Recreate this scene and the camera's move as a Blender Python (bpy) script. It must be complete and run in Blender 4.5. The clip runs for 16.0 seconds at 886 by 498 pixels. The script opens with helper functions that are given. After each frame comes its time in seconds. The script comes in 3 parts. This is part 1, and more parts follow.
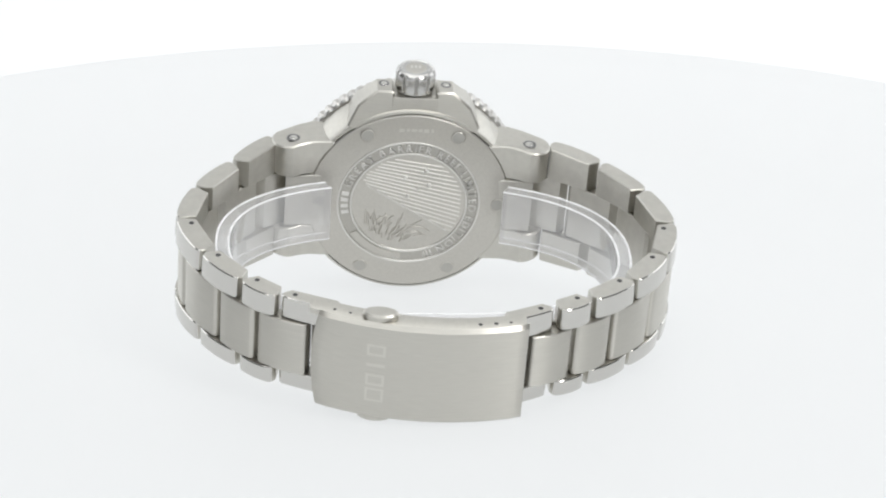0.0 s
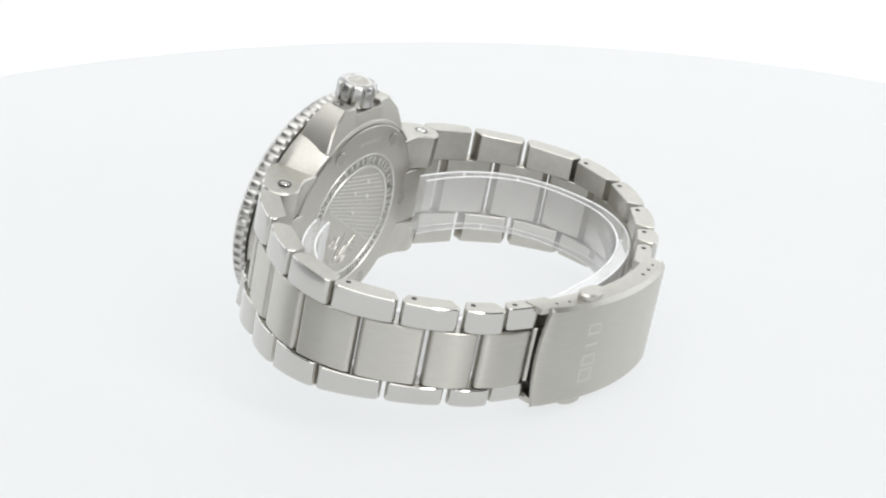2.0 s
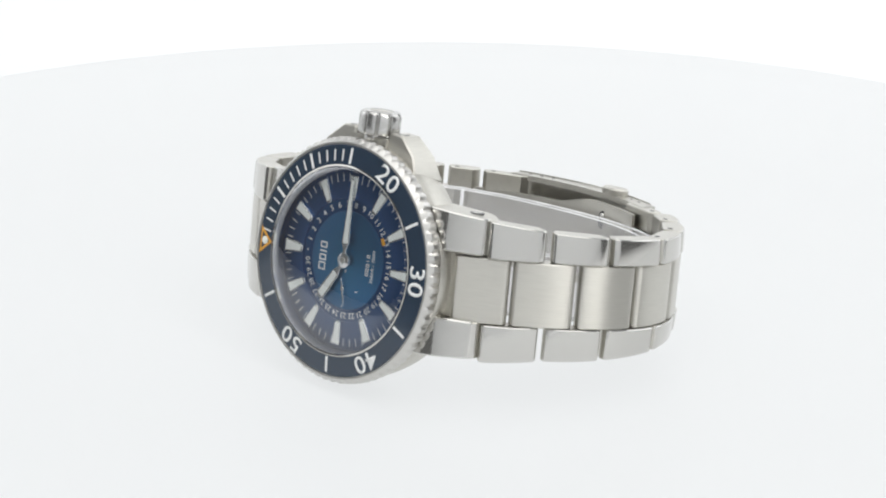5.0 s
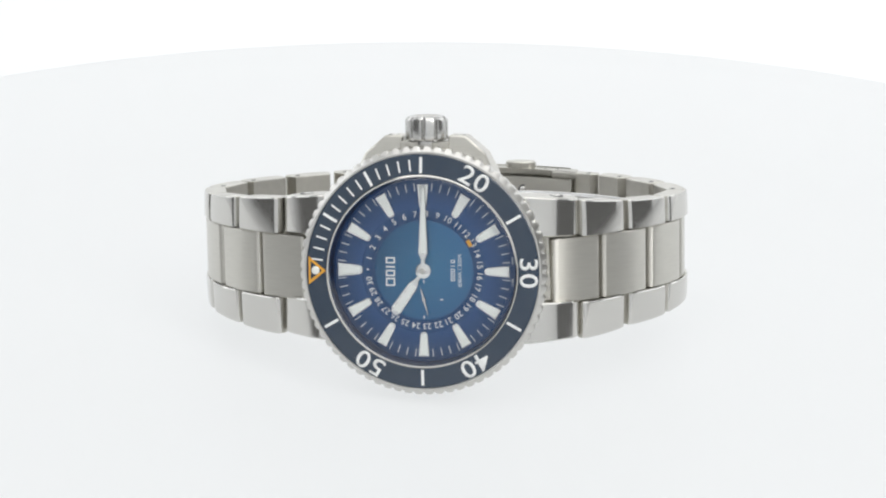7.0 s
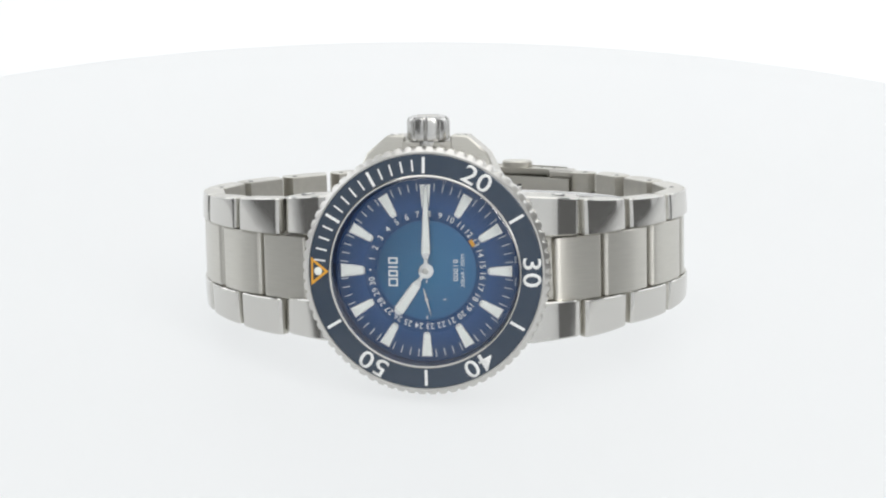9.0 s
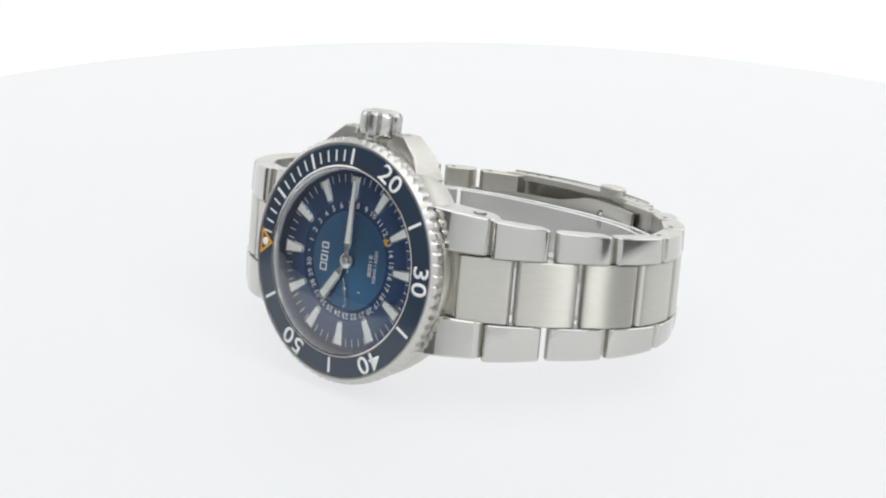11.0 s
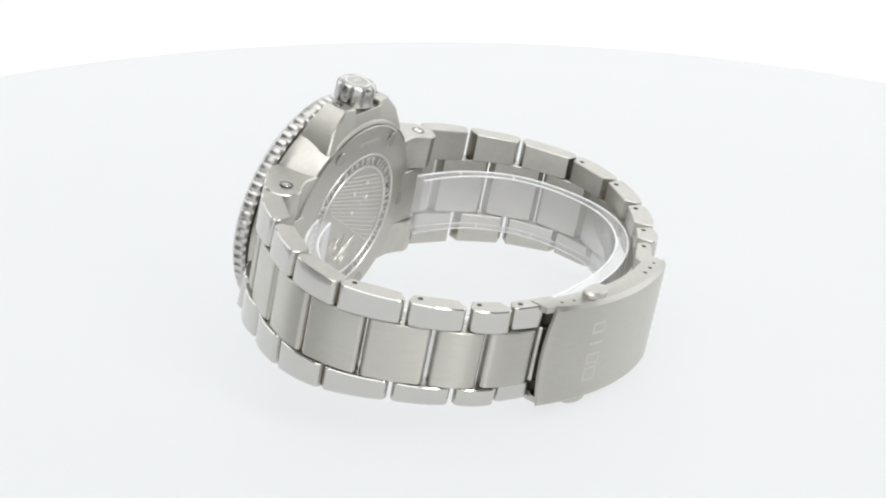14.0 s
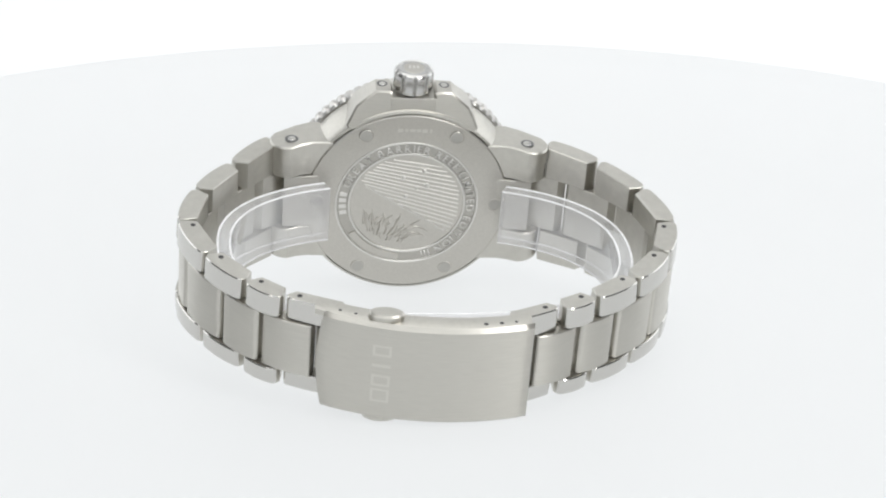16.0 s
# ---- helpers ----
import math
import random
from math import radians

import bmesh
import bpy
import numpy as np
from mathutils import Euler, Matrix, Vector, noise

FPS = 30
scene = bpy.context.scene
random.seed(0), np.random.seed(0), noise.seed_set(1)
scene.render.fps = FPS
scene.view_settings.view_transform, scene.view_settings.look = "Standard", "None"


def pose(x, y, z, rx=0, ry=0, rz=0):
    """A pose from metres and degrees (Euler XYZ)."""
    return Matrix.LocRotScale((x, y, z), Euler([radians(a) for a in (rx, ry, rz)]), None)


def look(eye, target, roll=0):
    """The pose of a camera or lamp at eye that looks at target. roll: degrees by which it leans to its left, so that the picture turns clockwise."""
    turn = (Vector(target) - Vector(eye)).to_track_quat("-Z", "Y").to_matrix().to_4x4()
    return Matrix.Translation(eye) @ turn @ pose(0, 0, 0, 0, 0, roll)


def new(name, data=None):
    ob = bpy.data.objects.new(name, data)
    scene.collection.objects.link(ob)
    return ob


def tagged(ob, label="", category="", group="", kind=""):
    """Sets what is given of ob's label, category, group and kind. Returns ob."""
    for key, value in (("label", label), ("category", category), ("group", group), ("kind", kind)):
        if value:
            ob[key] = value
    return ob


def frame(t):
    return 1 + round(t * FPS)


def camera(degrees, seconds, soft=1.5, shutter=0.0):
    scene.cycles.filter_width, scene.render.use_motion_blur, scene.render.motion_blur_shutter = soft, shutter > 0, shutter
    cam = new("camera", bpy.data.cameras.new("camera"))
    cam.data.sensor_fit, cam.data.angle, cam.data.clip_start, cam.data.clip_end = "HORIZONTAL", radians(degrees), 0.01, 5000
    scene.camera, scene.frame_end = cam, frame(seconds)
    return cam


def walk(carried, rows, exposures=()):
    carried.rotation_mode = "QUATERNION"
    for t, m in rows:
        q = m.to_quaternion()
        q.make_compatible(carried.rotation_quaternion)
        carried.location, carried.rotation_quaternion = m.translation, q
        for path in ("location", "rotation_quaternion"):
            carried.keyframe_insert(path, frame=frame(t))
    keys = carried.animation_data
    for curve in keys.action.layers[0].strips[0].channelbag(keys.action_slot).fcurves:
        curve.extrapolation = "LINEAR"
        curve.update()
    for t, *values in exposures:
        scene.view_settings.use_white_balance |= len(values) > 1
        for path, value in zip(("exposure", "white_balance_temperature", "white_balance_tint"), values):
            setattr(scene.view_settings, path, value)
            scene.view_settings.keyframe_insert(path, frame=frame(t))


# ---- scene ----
MM = 0.001
GROUND = -0.17235         # height of the turntable's top below the lens

# ---- camera ----
cam = camera(21.42, 16.0, soft=2.1)
EYE = (0.0, -0.4046, -GROUND)
AIM = (EYE[0] + math.sin(0.0055760) * math.cos(0.3664838), EYE[1] + math.cos(0.0055760) * math.cos(0.3664838), EYE[2] - math.sin(0.3664838))
walk(cam, [(0.0, look(EYE, AIM, 0.227)), (16.0, look(EYE, AIM, 0.227))])

# ---- light ----
world = bpy.data.worlds.new("dim_room")
world.use_nodes = True
world.node_tree.nodes["Background"].inputs[0].default_value = (0.92, 0.93, 0.93, 1)
world.node_tree.nodes["Background"].inputs[1].default_value = 0.17
scene.world = world


def softbox(name, eye, target, sx, sy, watts, colour):
    data = bpy.data.lights.new(name, "AREA")
    data.shape, data.size, data.size_y, data.energy, data.color = "RECTANGLE", sx, sy, watts, colour
    ob = new(name, data)
    ob.matrix_world = look(eye, target)
    return ob


softbox("softbox_overhead", (0, 0.02, 0.84), (0, 0.0201, 0), 0.95, 0.75, 2.4, (1.0, 0.99, 0.97))
softbox("softbox_side", (-0.60, 0.30, 0.34), (0, 0, 0.05), 0.45, 0.55, 0.8, (0.96, 0.98, 1.0))
softbox("softbox_side", (0.60, 0.30, 0.34), (0, 0, 0.05), 0.45, 0.55, 0.8, (0.96, 0.98, 1.0))
softbox("softbox_key", (0.36, -0.36, 0.48), (0, 0, 0.03), 0.10, 0.5, 1.6, (1.0, 0.99, 0.97))
softbox("softbox_front", (-0.08, -0.44, 0.72), (0, 0.0, 0.02), 0.8, 0.30, 1.1, (1.0, 0.99, 0.97))
# unseen strip lamp, added to whiten the sheet behind the disc
softbox("added_backdrop_strip", (0, 0.46, 0.24), (0, 0.34, -0.03), 1.1, 0.10, 0.36, (1.0, 1.0, 1.0))
scene.view_settings.exposure = 0.0


# ---- materials ----
def material(name):
    m = bpy.data.materials.new(name)
    m.use_nodes = True
    return m, m.node_tree.nodes, m.node_tree.links, m.node_tree.nodes["Principled BSDF"]


def simple(name, colour, rough=0.4, metal=0.0, wear=0.0, scale=900.0, coat=0.0):
    """A plain surface with a slight mottling of colour and gloss."""
    m, n, l, b = material(name)
    b.inputs["Base Color"].default_value = (*colour, 1)
    b.inputs["Roughness"].default_value = rough
    b.inputs["Metallic"].default_value = metal
    b.inputs["Coat Weight"].default_value = coat
    b.inputs["Coat Roughness"].default_value = 0.03
    if wear:
        tc, ns, mr = n.new("ShaderNodeTexCoord"), n.new("ShaderNodeTexNoise"), n.new("ShaderNodeMapRange")
        ns.inputs["Scale"].default_value, ns.inputs["Detail"].default_value = scale, 4
        mr.inputs["To Min"].default_value, mr.inputs["To Max"].default_value = max(rough - wear, 0.01), rough + wear
        l.new(tc.outputs["Object"], ns.inputs["Vector"])
        l.new(ns.outputs["Fac"], mr.inputs["Value"])
        l.new(mr.outputs[0], b.inputs["Roughness"])
    return m


def brushed(name, colour, rough, stretch, bump=0.00002, grain=0.0, turned=False):
    """Steel with fine lines drawn out along one axis and broad patches of uneven gloss.
    grain: how far its gloss is drawn out across the lines, upwards on the watch, or outwards where turned on a lathe."""
    m, n, l, b = material(name)
    b.inputs["Metallic"].default_value = 1.0
    tc, mp, fine, broad = n.new("ShaderNodeTexCoord"), n.new("ShaderNodeMapping"), n.new("ShaderNodeTexNoise"), n.new("ShaderNodeTexNoise")
    mp.inputs["Scale"].default_value = stretch
    fine.inputs["Scale"].default_value, fine.inputs["Detail"].default_value = 1.0, 3
    broad.inputs["Scale"].default_value, broad.inputs["Detail"].default_value = 160.0, 2
    l.new(tc.outputs["Object"], mp.inputs["Vector"])
    l.new(mp.outputs[0], fine.inputs["Vector"])
    l.new(tc.outputs["Object"], broad.inputs["Vector"])
    ramp = n.new("ShaderNodeMix")
    ramp.data_type = "RGBA"
    ramp.inputs["A"].default_value = (*[c * 0.88 for c in colour], 1)
    ramp.inputs["B"].default_value = (*[min(1, c * 1.08) for c in colour], 1)
    l.new(fine.outputs["Fac"], ramp.inputs["Factor"])
    l.new(ramp.outputs["Result"], b.inputs["Base Color"])
    mr = n.new("ShaderNodeMapRange")
    mr.inputs["To Min"].default_value, mr.inputs["To Max"].default_value = rough - 0.04, rough + 0.04
    l.new(broad.outputs["Fac"], mr.inputs["Value"])
    l.new(mr.outputs[0], b.inputs["Roughness"])
    bp = n.new("ShaderNodeBump")
    bp.inputs["Strength"].default_value, bp.inputs["Distance"].default_value = 0.5, bump
    l.new(fine.outputs["Fac"], bp.inputs["Height"])
    l.new(bp.outputs[0], b.inputs["Normal"])
    if grain:
        vt = n.new("ShaderNodeVectorTransform")
        vt.vector_type, vt.convert_from, vt.convert_to = "VECTOR", "OBJECT", "WORLD"
        vt.inputs[0].default_value = (0, 0, 1)
        if turned:
            flat = n.new("ShaderNodeVectorMath")
            flat.operation = "MULTIPLY"
            flat.inputs[1].default_value = (1000, 0, 1000)
            l.new(tc.outputs["Object"], flat.inputs[0])
            l.new(flat.outputs[0], vt.inputs[0])
        b.inputs["Anisotropic"].default_value = grain
        l.new(vt.outputs[0], b.inputs["Tangent"])
    return m


STEEL = (0.58, 0.565, 0.52)
m_brushed = brushed("brushed_steel", (0.60, 0.585, 0.54), 0.37, (300, 300, 9000), 0.000012, 0.93)
m_brushed_flat = brushed("brushed_steel_across", STEEL, 0.34, (260, 9000, 9000), 0.00002, 0.6)
m_guard = brushed("satin_guard_steel", STEEL, 0.36, (400, 400, 5000), 0.00001, 0.5)
m_polished = simple("polished_steel", (0.68, 0.67, 0.64), 0.10, 1.0, 0.04, 500)
m_link = simple("polished_link_steel", (0.60, 0.59, 0.565), 0.10, 1.0, 0.03, 900)
m_bezel = simple("polished_bezel_steel", (0.60, 0.59, 0.565), 0.3, 1.0, 0.03, 900)
m_crown = simple("polished_crown_steel", (0.57, 0.565, 0.55), 0.22, 1.0, 0.04, 600)
m_side = brushed("satin_link_side", STEEL, 0.34, (700, 700, 700))
m_satin = brushed("satin_steel", STEEL, 0.36, (1500, 1500, 1500))
m_back = brushed("turned_steel", (0.57, 0.552, 0.51), 0.36, (2500, 2500, 2500), 0.00001, 0.5, True)
# raised parts: the same steel, with light put into its colour
m_relief_lit = simple("relief_lit_steel", (0.74, 0.73, 0.70), 0.38, 1.0, 0.06, 900)
m_engraved = simple("engraved_steel", (0.66, 0.645, 0.60), 0.45, 1.0, 0.08, 900)
m_hole_shade = simple("hole_shade", (0.03, 0.03, 0.032), 0.6)
m_screw_shade = simple("screw_shade_steel", (0.20, 0.20, 0.20), 0.35, 1.0)
m_insert = simple("blue_ceramic", (0.024, 0.041, 0.068), 0.16, 0.0, 0.04, 400, 0.35)
m_insert.node_tree.nodes["Principled BSDF"].inputs["IOR"].default_value = 1.5
m_white = simple("white_paint", (0.82, 0.83, 0.82), 0.5)
m_print = simple("pale_print", (0.74, 0.78, 0.80), 0.5)
m_lume = simple("luminous_paint", (0.80, 0.82, 0.78), 0.55, 0.0, 0.1, 2500)
m_orange = simple("orange_paint", (0.72, 0.35, 0.03), 0.45)
m_silver = simple("silver_plating", (0.78, 0.78, 0.76), 0.14, 1.0, 0.04, 800)


def dial_blue(name, near, far, r_near, r_far, rough):
    """Sunburst lacquer: the blue changes from the middle to the rim."""
    m, n, l, b = material(name)
    tc, sx, le, mr, mix = n.new("ShaderNodeTexCoord"), n.new("ShaderNodeSeparateXYZ"), n.new("ShaderNodeVectorMath"), n.new("ShaderNodeMapRange"), n.new("ShaderNodeMix")
    cb, ns = n.new("ShaderNodeCombineXYZ"), n.new("ShaderNodeTexNoise")
    l.new(tc.outputs["Object"], sx.inputs[0])
    l.new(sx.outputs["X"], cb.inputs["X"])
    l.new(sx.outputs["Z"], cb.inputs["Z"])
    le.operation = "LENGTH"
    l.new(cb.outputs[0], le.inputs[0])
    mr.inputs["From Min"].default_value, mr.inputs["From Max"].default_value = r_near * MM, r_far * MM
    l.new(le.outputs["Value"], mr.inputs["Value"])
    mix.data_type = "RGBA"
    mix.inputs["A"].default_value, mix.inputs["B"].default_value = (*near, 1), (*far, 1)
    l.new(mr.outputs[0], mix.inputs["Factor"])
    l.new(mix.outputs["Result"], b.inputs["Base Color"])
    b.inputs["Metallic"].default_value = 0.85
    ns.inputs["Scale"].default_value = 700
    l.new(tc.outputs["Object"], ns.inputs["Vector"])
    rr = n.new("ShaderNodeMapRange")
    rr.inputs["To Min"].default_value, rr.inputs["To Max"].default_value = rough - 0.05, rough + 0.05
    l.new(ns.outputs["Fac"], rr.inputs["Value"])
    l.new(rr.outputs[0], b.inputs["Roughness"])
    return m


m_dial_in = dial_blue("dial_centre_blue", (0.048, 0.175, 0.32), (0.04, 0.135, 0.27), 2, 8.7, 0.36)
m_dial_out = dial_blue("dial_rim_blue", (0.040, 0.10, 0.25), (0.016, 0.045, 0.12), 10, 16, 0.36)
m_dial_date = dial_blue("date_ring_blue", (0.018, 0.06, 0.16), (0.03, 0.085, 0.21), 8.5, 11, 0.4)


def clear(name, mirror, tint, gloss_rough, full=1.0):
    """A thin clear pane: light goes straight through, and the surface mirrors more at a slant (mirror: its share face on)."""
    m, n, l, b = material(name)
    n.remove(b)
    tr, gl, lw, mx = n.new("ShaderNodeBsdfTransparent"), n.new("ShaderNodeBsdfGlossy"), n.new("ShaderNodeLayerWeight"), n.new("ShaderNodeMixShader")
    tr.inputs[0].default_value = (*tint, 1)
    gl.inputs["Roughness"].default_value = gloss_rough
    lw.inputs["Blend"].default_value = 0.5
    pw, mr = n.new("ShaderNodeMath"), n.new("ShaderNodeMapRange")
    pw.operation = "POWER"
    pw.inputs[1].default_value = 2.1
    mr.inputs["From Max"].default_value = full
    mr.inputs["To Min"].default_value = mirror
    l.new(lw.outputs["Facing"], pw.inputs[0])
    l.new(pw.outputs[0], mr.inputs["Value"])
    l.new(mr.outputs[0], mx.inputs[0])
    l.new(tr.outputs[0], mx.inputs[1])
    l.new(gl.outputs[0], mx.inputs[2])
    l.new(mx.outputs[0], n["Material Output"].inputs[0])
    return m


m_glass = clear("sapphire_glass", 0.06, (0.97, 0.98, 0.99), 0.0, 0.72)


def milky(name, haze):
    """Clear acrylic with matt white mixed in: a share of the light is scattered white."""
    m = clear(name, 0.035, (0.985, 0.98, 0.985), 0.04)
    n, l = m.node_tree.nodes, m.node_tree.links
    out = n["Material Output"]
    first = out.inputs[0].links[0].from_socket
    df, mx, ns, tc, mr = n.new("ShaderNodeBsdfDiffuse"), n.new("ShaderNodeMixShader"), n.new("ShaderNodeTexNoise"), n.new("ShaderNodeTexCoord"), n.new("ShaderNodeMapRange")
    df.inputs[0].default_value = (0.9, 0.91, 0.92, 1)
    ns.inputs["Scale"].default_value, ns.inputs["Detail"].default_value = 220, 4
    mr.inputs["To Min"].default_value, mr.inputs["To Max"].default_value = haze * 0.4, haze * 1.6
    l.new(tc.outputs["Object"], ns.inputs["Vector"])
    l.new(ns.outputs["Fac"], mr.inputs["Value"])
    l.new(mr.outputs[0], mx.inputs[0])
    l.new(first, mx.inputs[1])
    l.new(df.outputs[0], mx.inputs[2])
    l.new(mx.outputs[0], out.inputs[0])
    return m


m_acrylic = milky("clear_acrylic", 0.15)
m_acrylic_edge = milky("cut_acrylic_edge", 0.75)


def white_board(name, colour, rough):
    """Matt white sheet with very faint soiling."""
    m, n, l, b = material(name)
    tc, ns, mix = n.new("ShaderNodeTexCoord"), n.new("ShaderNodeTexNoise"), n.new("ShaderNodeMix")
    ns.inputs["Scale"].default_value, ns.inputs["Detail"].default_value = 9, 5
    l.new(tc.outputs["Object"], ns.inputs["Vector"])
    mix.data_type = "RGBA"
    mix.inputs["A"].default_value, mix.inputs["B"].default_value = (*[c * 0.985 for c in colour], 1), (*colour, 1)
    l.new(ns.outputs["Fac"], mix.inputs["Factor"])
    l.new(mix.outputs["Result"], b.inputs["Base Color"])
    b.inputs["Roughness"].default_value = rough
    b.inputs["Specular IOR Level"].default_value = 0.2
    return m


m_table = white_board("white_with_added_glow", (0.13, 0.131, 0.131), 0.6)
# a glow is added to the disc, so that things cast hardly any shadow
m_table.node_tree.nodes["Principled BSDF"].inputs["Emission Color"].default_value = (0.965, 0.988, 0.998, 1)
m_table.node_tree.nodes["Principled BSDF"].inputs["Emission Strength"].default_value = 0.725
m_sheet = white_board("sheet_fabric", (0.88, 0.89, 0.90), 0.9)


# ---- mesh helpers (millimetres in, metres out) ----
def link_mesh(name, bm, mat, parent=None, label="", smooth=28):
    bmesh.ops.recalc_face_normals(bm, faces=bm.faces)
    bmesh.ops.scale(bm, vec=(MM, MM, MM), verts=bm.verts)
    me = bpy.data.meshes.new(name)
    bm.to_mesh(me)
    bm.free()
    me.materials.append(mat)
    if smooth:
        me.shade_smooth()
        me.set_sharp_from_angle(angle=radians(smooth))
    ob = new(name, me)
    ob.parent = parent
    if label:
        ob["label"] = label
    return ob


part = link_mesh


def lathe(bm, profile, n=96, closed=False, wobble=None, centre=(0, 0, 0), axis="y"):
    """Turns a profile of (radius, height) round an axis."""
    rings = []
    for r, h in profile:
        ring = []
        for i in range(n):
            a = 2 * math.pi * i / n
            rr = r + (wobble(a, r, h) if wobble else 0)
            if axis == "y":
                p = (rr * math.cos(a), h, rr * math.sin(a))
            else:
                p = (rr * math.cos(a), rr * math.sin(a), h)
            ring.append(bm.verts.new((p[0] + centre[0], p[1] + centre[1], p[2] + centre[2])))
            if r < 1e-6:
                break
        rings.append(ring)
    pairs = list(zip(rings, rings[1:]))
    if closed:
        pairs.append((rings[-1], rings[0]))
    for a, b in pairs:
        for i in range(n):
            j = (i + 1) % n
            if len(a) == 1 and len(b) == 1:
                continue
            if len(a) == 1:
                bm.faces.new((a[0], b[i], b[j]))
            elif len(b) == 1:
                bm.faces.new((a[i], b[0], a[j]))
            else:
                bm.faces.new((a[i], b[i], b[j], a[j]))


def prism(bm, poly, low, high, place, bevel=0.15):
    """A solid with a convex outline, from low to high (numbers, or functions of the outline's point), with broken edges."""
    lo = low if callable(low) else (lambda u, v: low)
    hi = high if callable(high) else (lambda u, v: high)
    n = len(poly)
    area = sum(poly[i][0] * poly[(i + 1) % n][1] - poly[(i + 1) % n][0] * poly[i][1] for i in range(n))
    sign = 1 if area > 0 else -1

    def inner(i, k):
        p, q, r = Vector(poly[i - 1]), Vector(poly[i]), Vector(poly[(i + 1) % n])
        e, f = (q - p).normalized(), (r - q).normalized()
        a, b = Vector((-e.y, e.x)) * sign, Vector((-f.y, f.x)) * sign
        m = (a + b) / max(0.6, 1 + a.dot(b))
        return q + m * k
    rings = []
    for k, w in ((bevel, 0), (0, 1), (0, -1), (bevel, -0.0001)):
        ring = []
        for i, p in enumerate(poly):
            q = inner(i, k)
            z = lo(*p) + bevel * w if w >= 0 else hi(*p) + bevel * w
            ring.append(bm.verts.new(place(q[0], q[1], z)))
        rings.append(ring)
    for a, b in zip(rings, rings[1:]):
        for i in range(n):
            bm.faces.new((a[i], a[(i + 1) % n], b[(i + 1) % n], b[i]))
    bm.faces.new(rings[0])
    bm.faces.new(rings[-1])


def arc(cx, cy, r, a0, a1, n):
    return [(cx + r * math.cos(radians(a0 + (a1 - a0) * i / n)), cy + r * math.sin(radians(a0 + (a1 - a0) * i / n))) for i in range(n + 1)]


def tube(bm, pts, radii, n=8, up=(0, 1, 0)):
    rings = []
    for i, p in enumerate(pts):
        a, b = Vector(pts[max(i - 1, 0)]), Vector(pts[min(i + 1, len(pts) - 1)])
        t = (b - a).normalized()
        s = t.cross(Vector(up)).normalized()
        u = s.cross(t)
        r = radii[i] if isinstance(radii, (list, tuple)) else radii
        rings.append([bm.verts.new(Vector(p) + s * (r * math.cos(2 * math.pi * k / n)) + u * (r * math.sin(2 * math.pi * k / n))) for k in range(n)])
    for a, b in zip(rings, rings[1:]):
        for k in range(n):
            bm.faces.new((a[k], a[(k + 1) % n], b[(k + 1) % n], b[k]))
    bm.faces.new(rings[0])
    bm.faces.new(rings[-1])


def block(bm, poly, y0, y1):
    """A flat piece that lies on the dial: outline in x and z, from depth y0 to y1."""
    prism(bm, poly, y0, y1, lambda u, v, w: (u, w, v), bevel=min(0.06, abs(y1 - y0) * 0.4))


def clock_xz(deg, r, across=0.0):
    """A point on the dial, clockwise from twelve, which points along -x."""
    a = radians(deg)
    return (-r * math.cos(a) + across * math.sin(a), r * math.sin(a) + across * math.cos(a))


def baton(deg, r0, r1, w0, w1):
    return [clock_xz(deg, r0, -w0 / 2), clock_xz(deg, r0, w0 / 2), clock_xz(deg, r1, w1 / 2), clock_xz(deg, r1, -w1 / 2)]


def glyphs(text, size, bold=0.0, thick=0.05, spacing=1.0):
    """A bmesh of lettering, centred, in x and y, with its depth in z."""
    cu = bpy.data.curves.new("lettering", "FONT")
    cu.body, cu.size, cu.align_x, cu.align_y = text, 1.0, "CENTER", "CENTER"
    cu.offset, cu.extrude, cu.resolution_u, cu.space_character = bold, 0.0, 3, spacing
    ob = new("lettering", cu)
    dg = bpy.context.evaluated_depsgraph_get()
    me = bpy.data.meshes.new_from_object(ob.evaluated_get(dg))
    bm = bmesh.new()
    bm.from_mesh(me)
    bpy.data.objects.remove(ob)
    bpy.data.curves.remove(cu)
    bpy.data.meshes.remove(me)
    if bm.verts:
        ys = [v.co.y for v in bm.verts]
        xs = [v.co.x for v in bm.verts]
        mid = Vector(((min(xs) + max(xs)) / 2, (min(ys) + max(ys)) / 2, 0))
        for v in bm.verts:
            v.co = (v.co - mid) * size
        geo = bmesh.ops.extrude_face_region(bm, geom=bm.faces[:])
        for v in [g for g in geo["geom"] if isinstance(g, bmesh.types.BMVert)]:
            v.co.z += thick
    return bm


def on_dial(bm, deg, r, y):
    """Puts lettering on the dial or bezel with its top outwards, proud of the depth y."""
    out = Vector((*clock_xz(deg, 1.0),))
    across = Vector(clock_xz(deg, 0.0, 1.0))
    x0, z0 = clock_xz(deg, r)
    for v in bm.verts:
        u, w, h = v.co
        v.co = Vector((x0 + across.x * u + out.x * w, y - h, z0 + across.y * u + out.y * w))
    return bm


def on_back(bm, u0, v0, turn, y):
    """Puts lettering on the case back, read from behind."""
    c, s = math.cos(turn), math.sin(turn)
    for v in bm.verts:
        a, b, h = v.co
        v.co = Vector((-(u0 + a * c - b * s), y + h, v0 + a * s + b * c))
    return bm


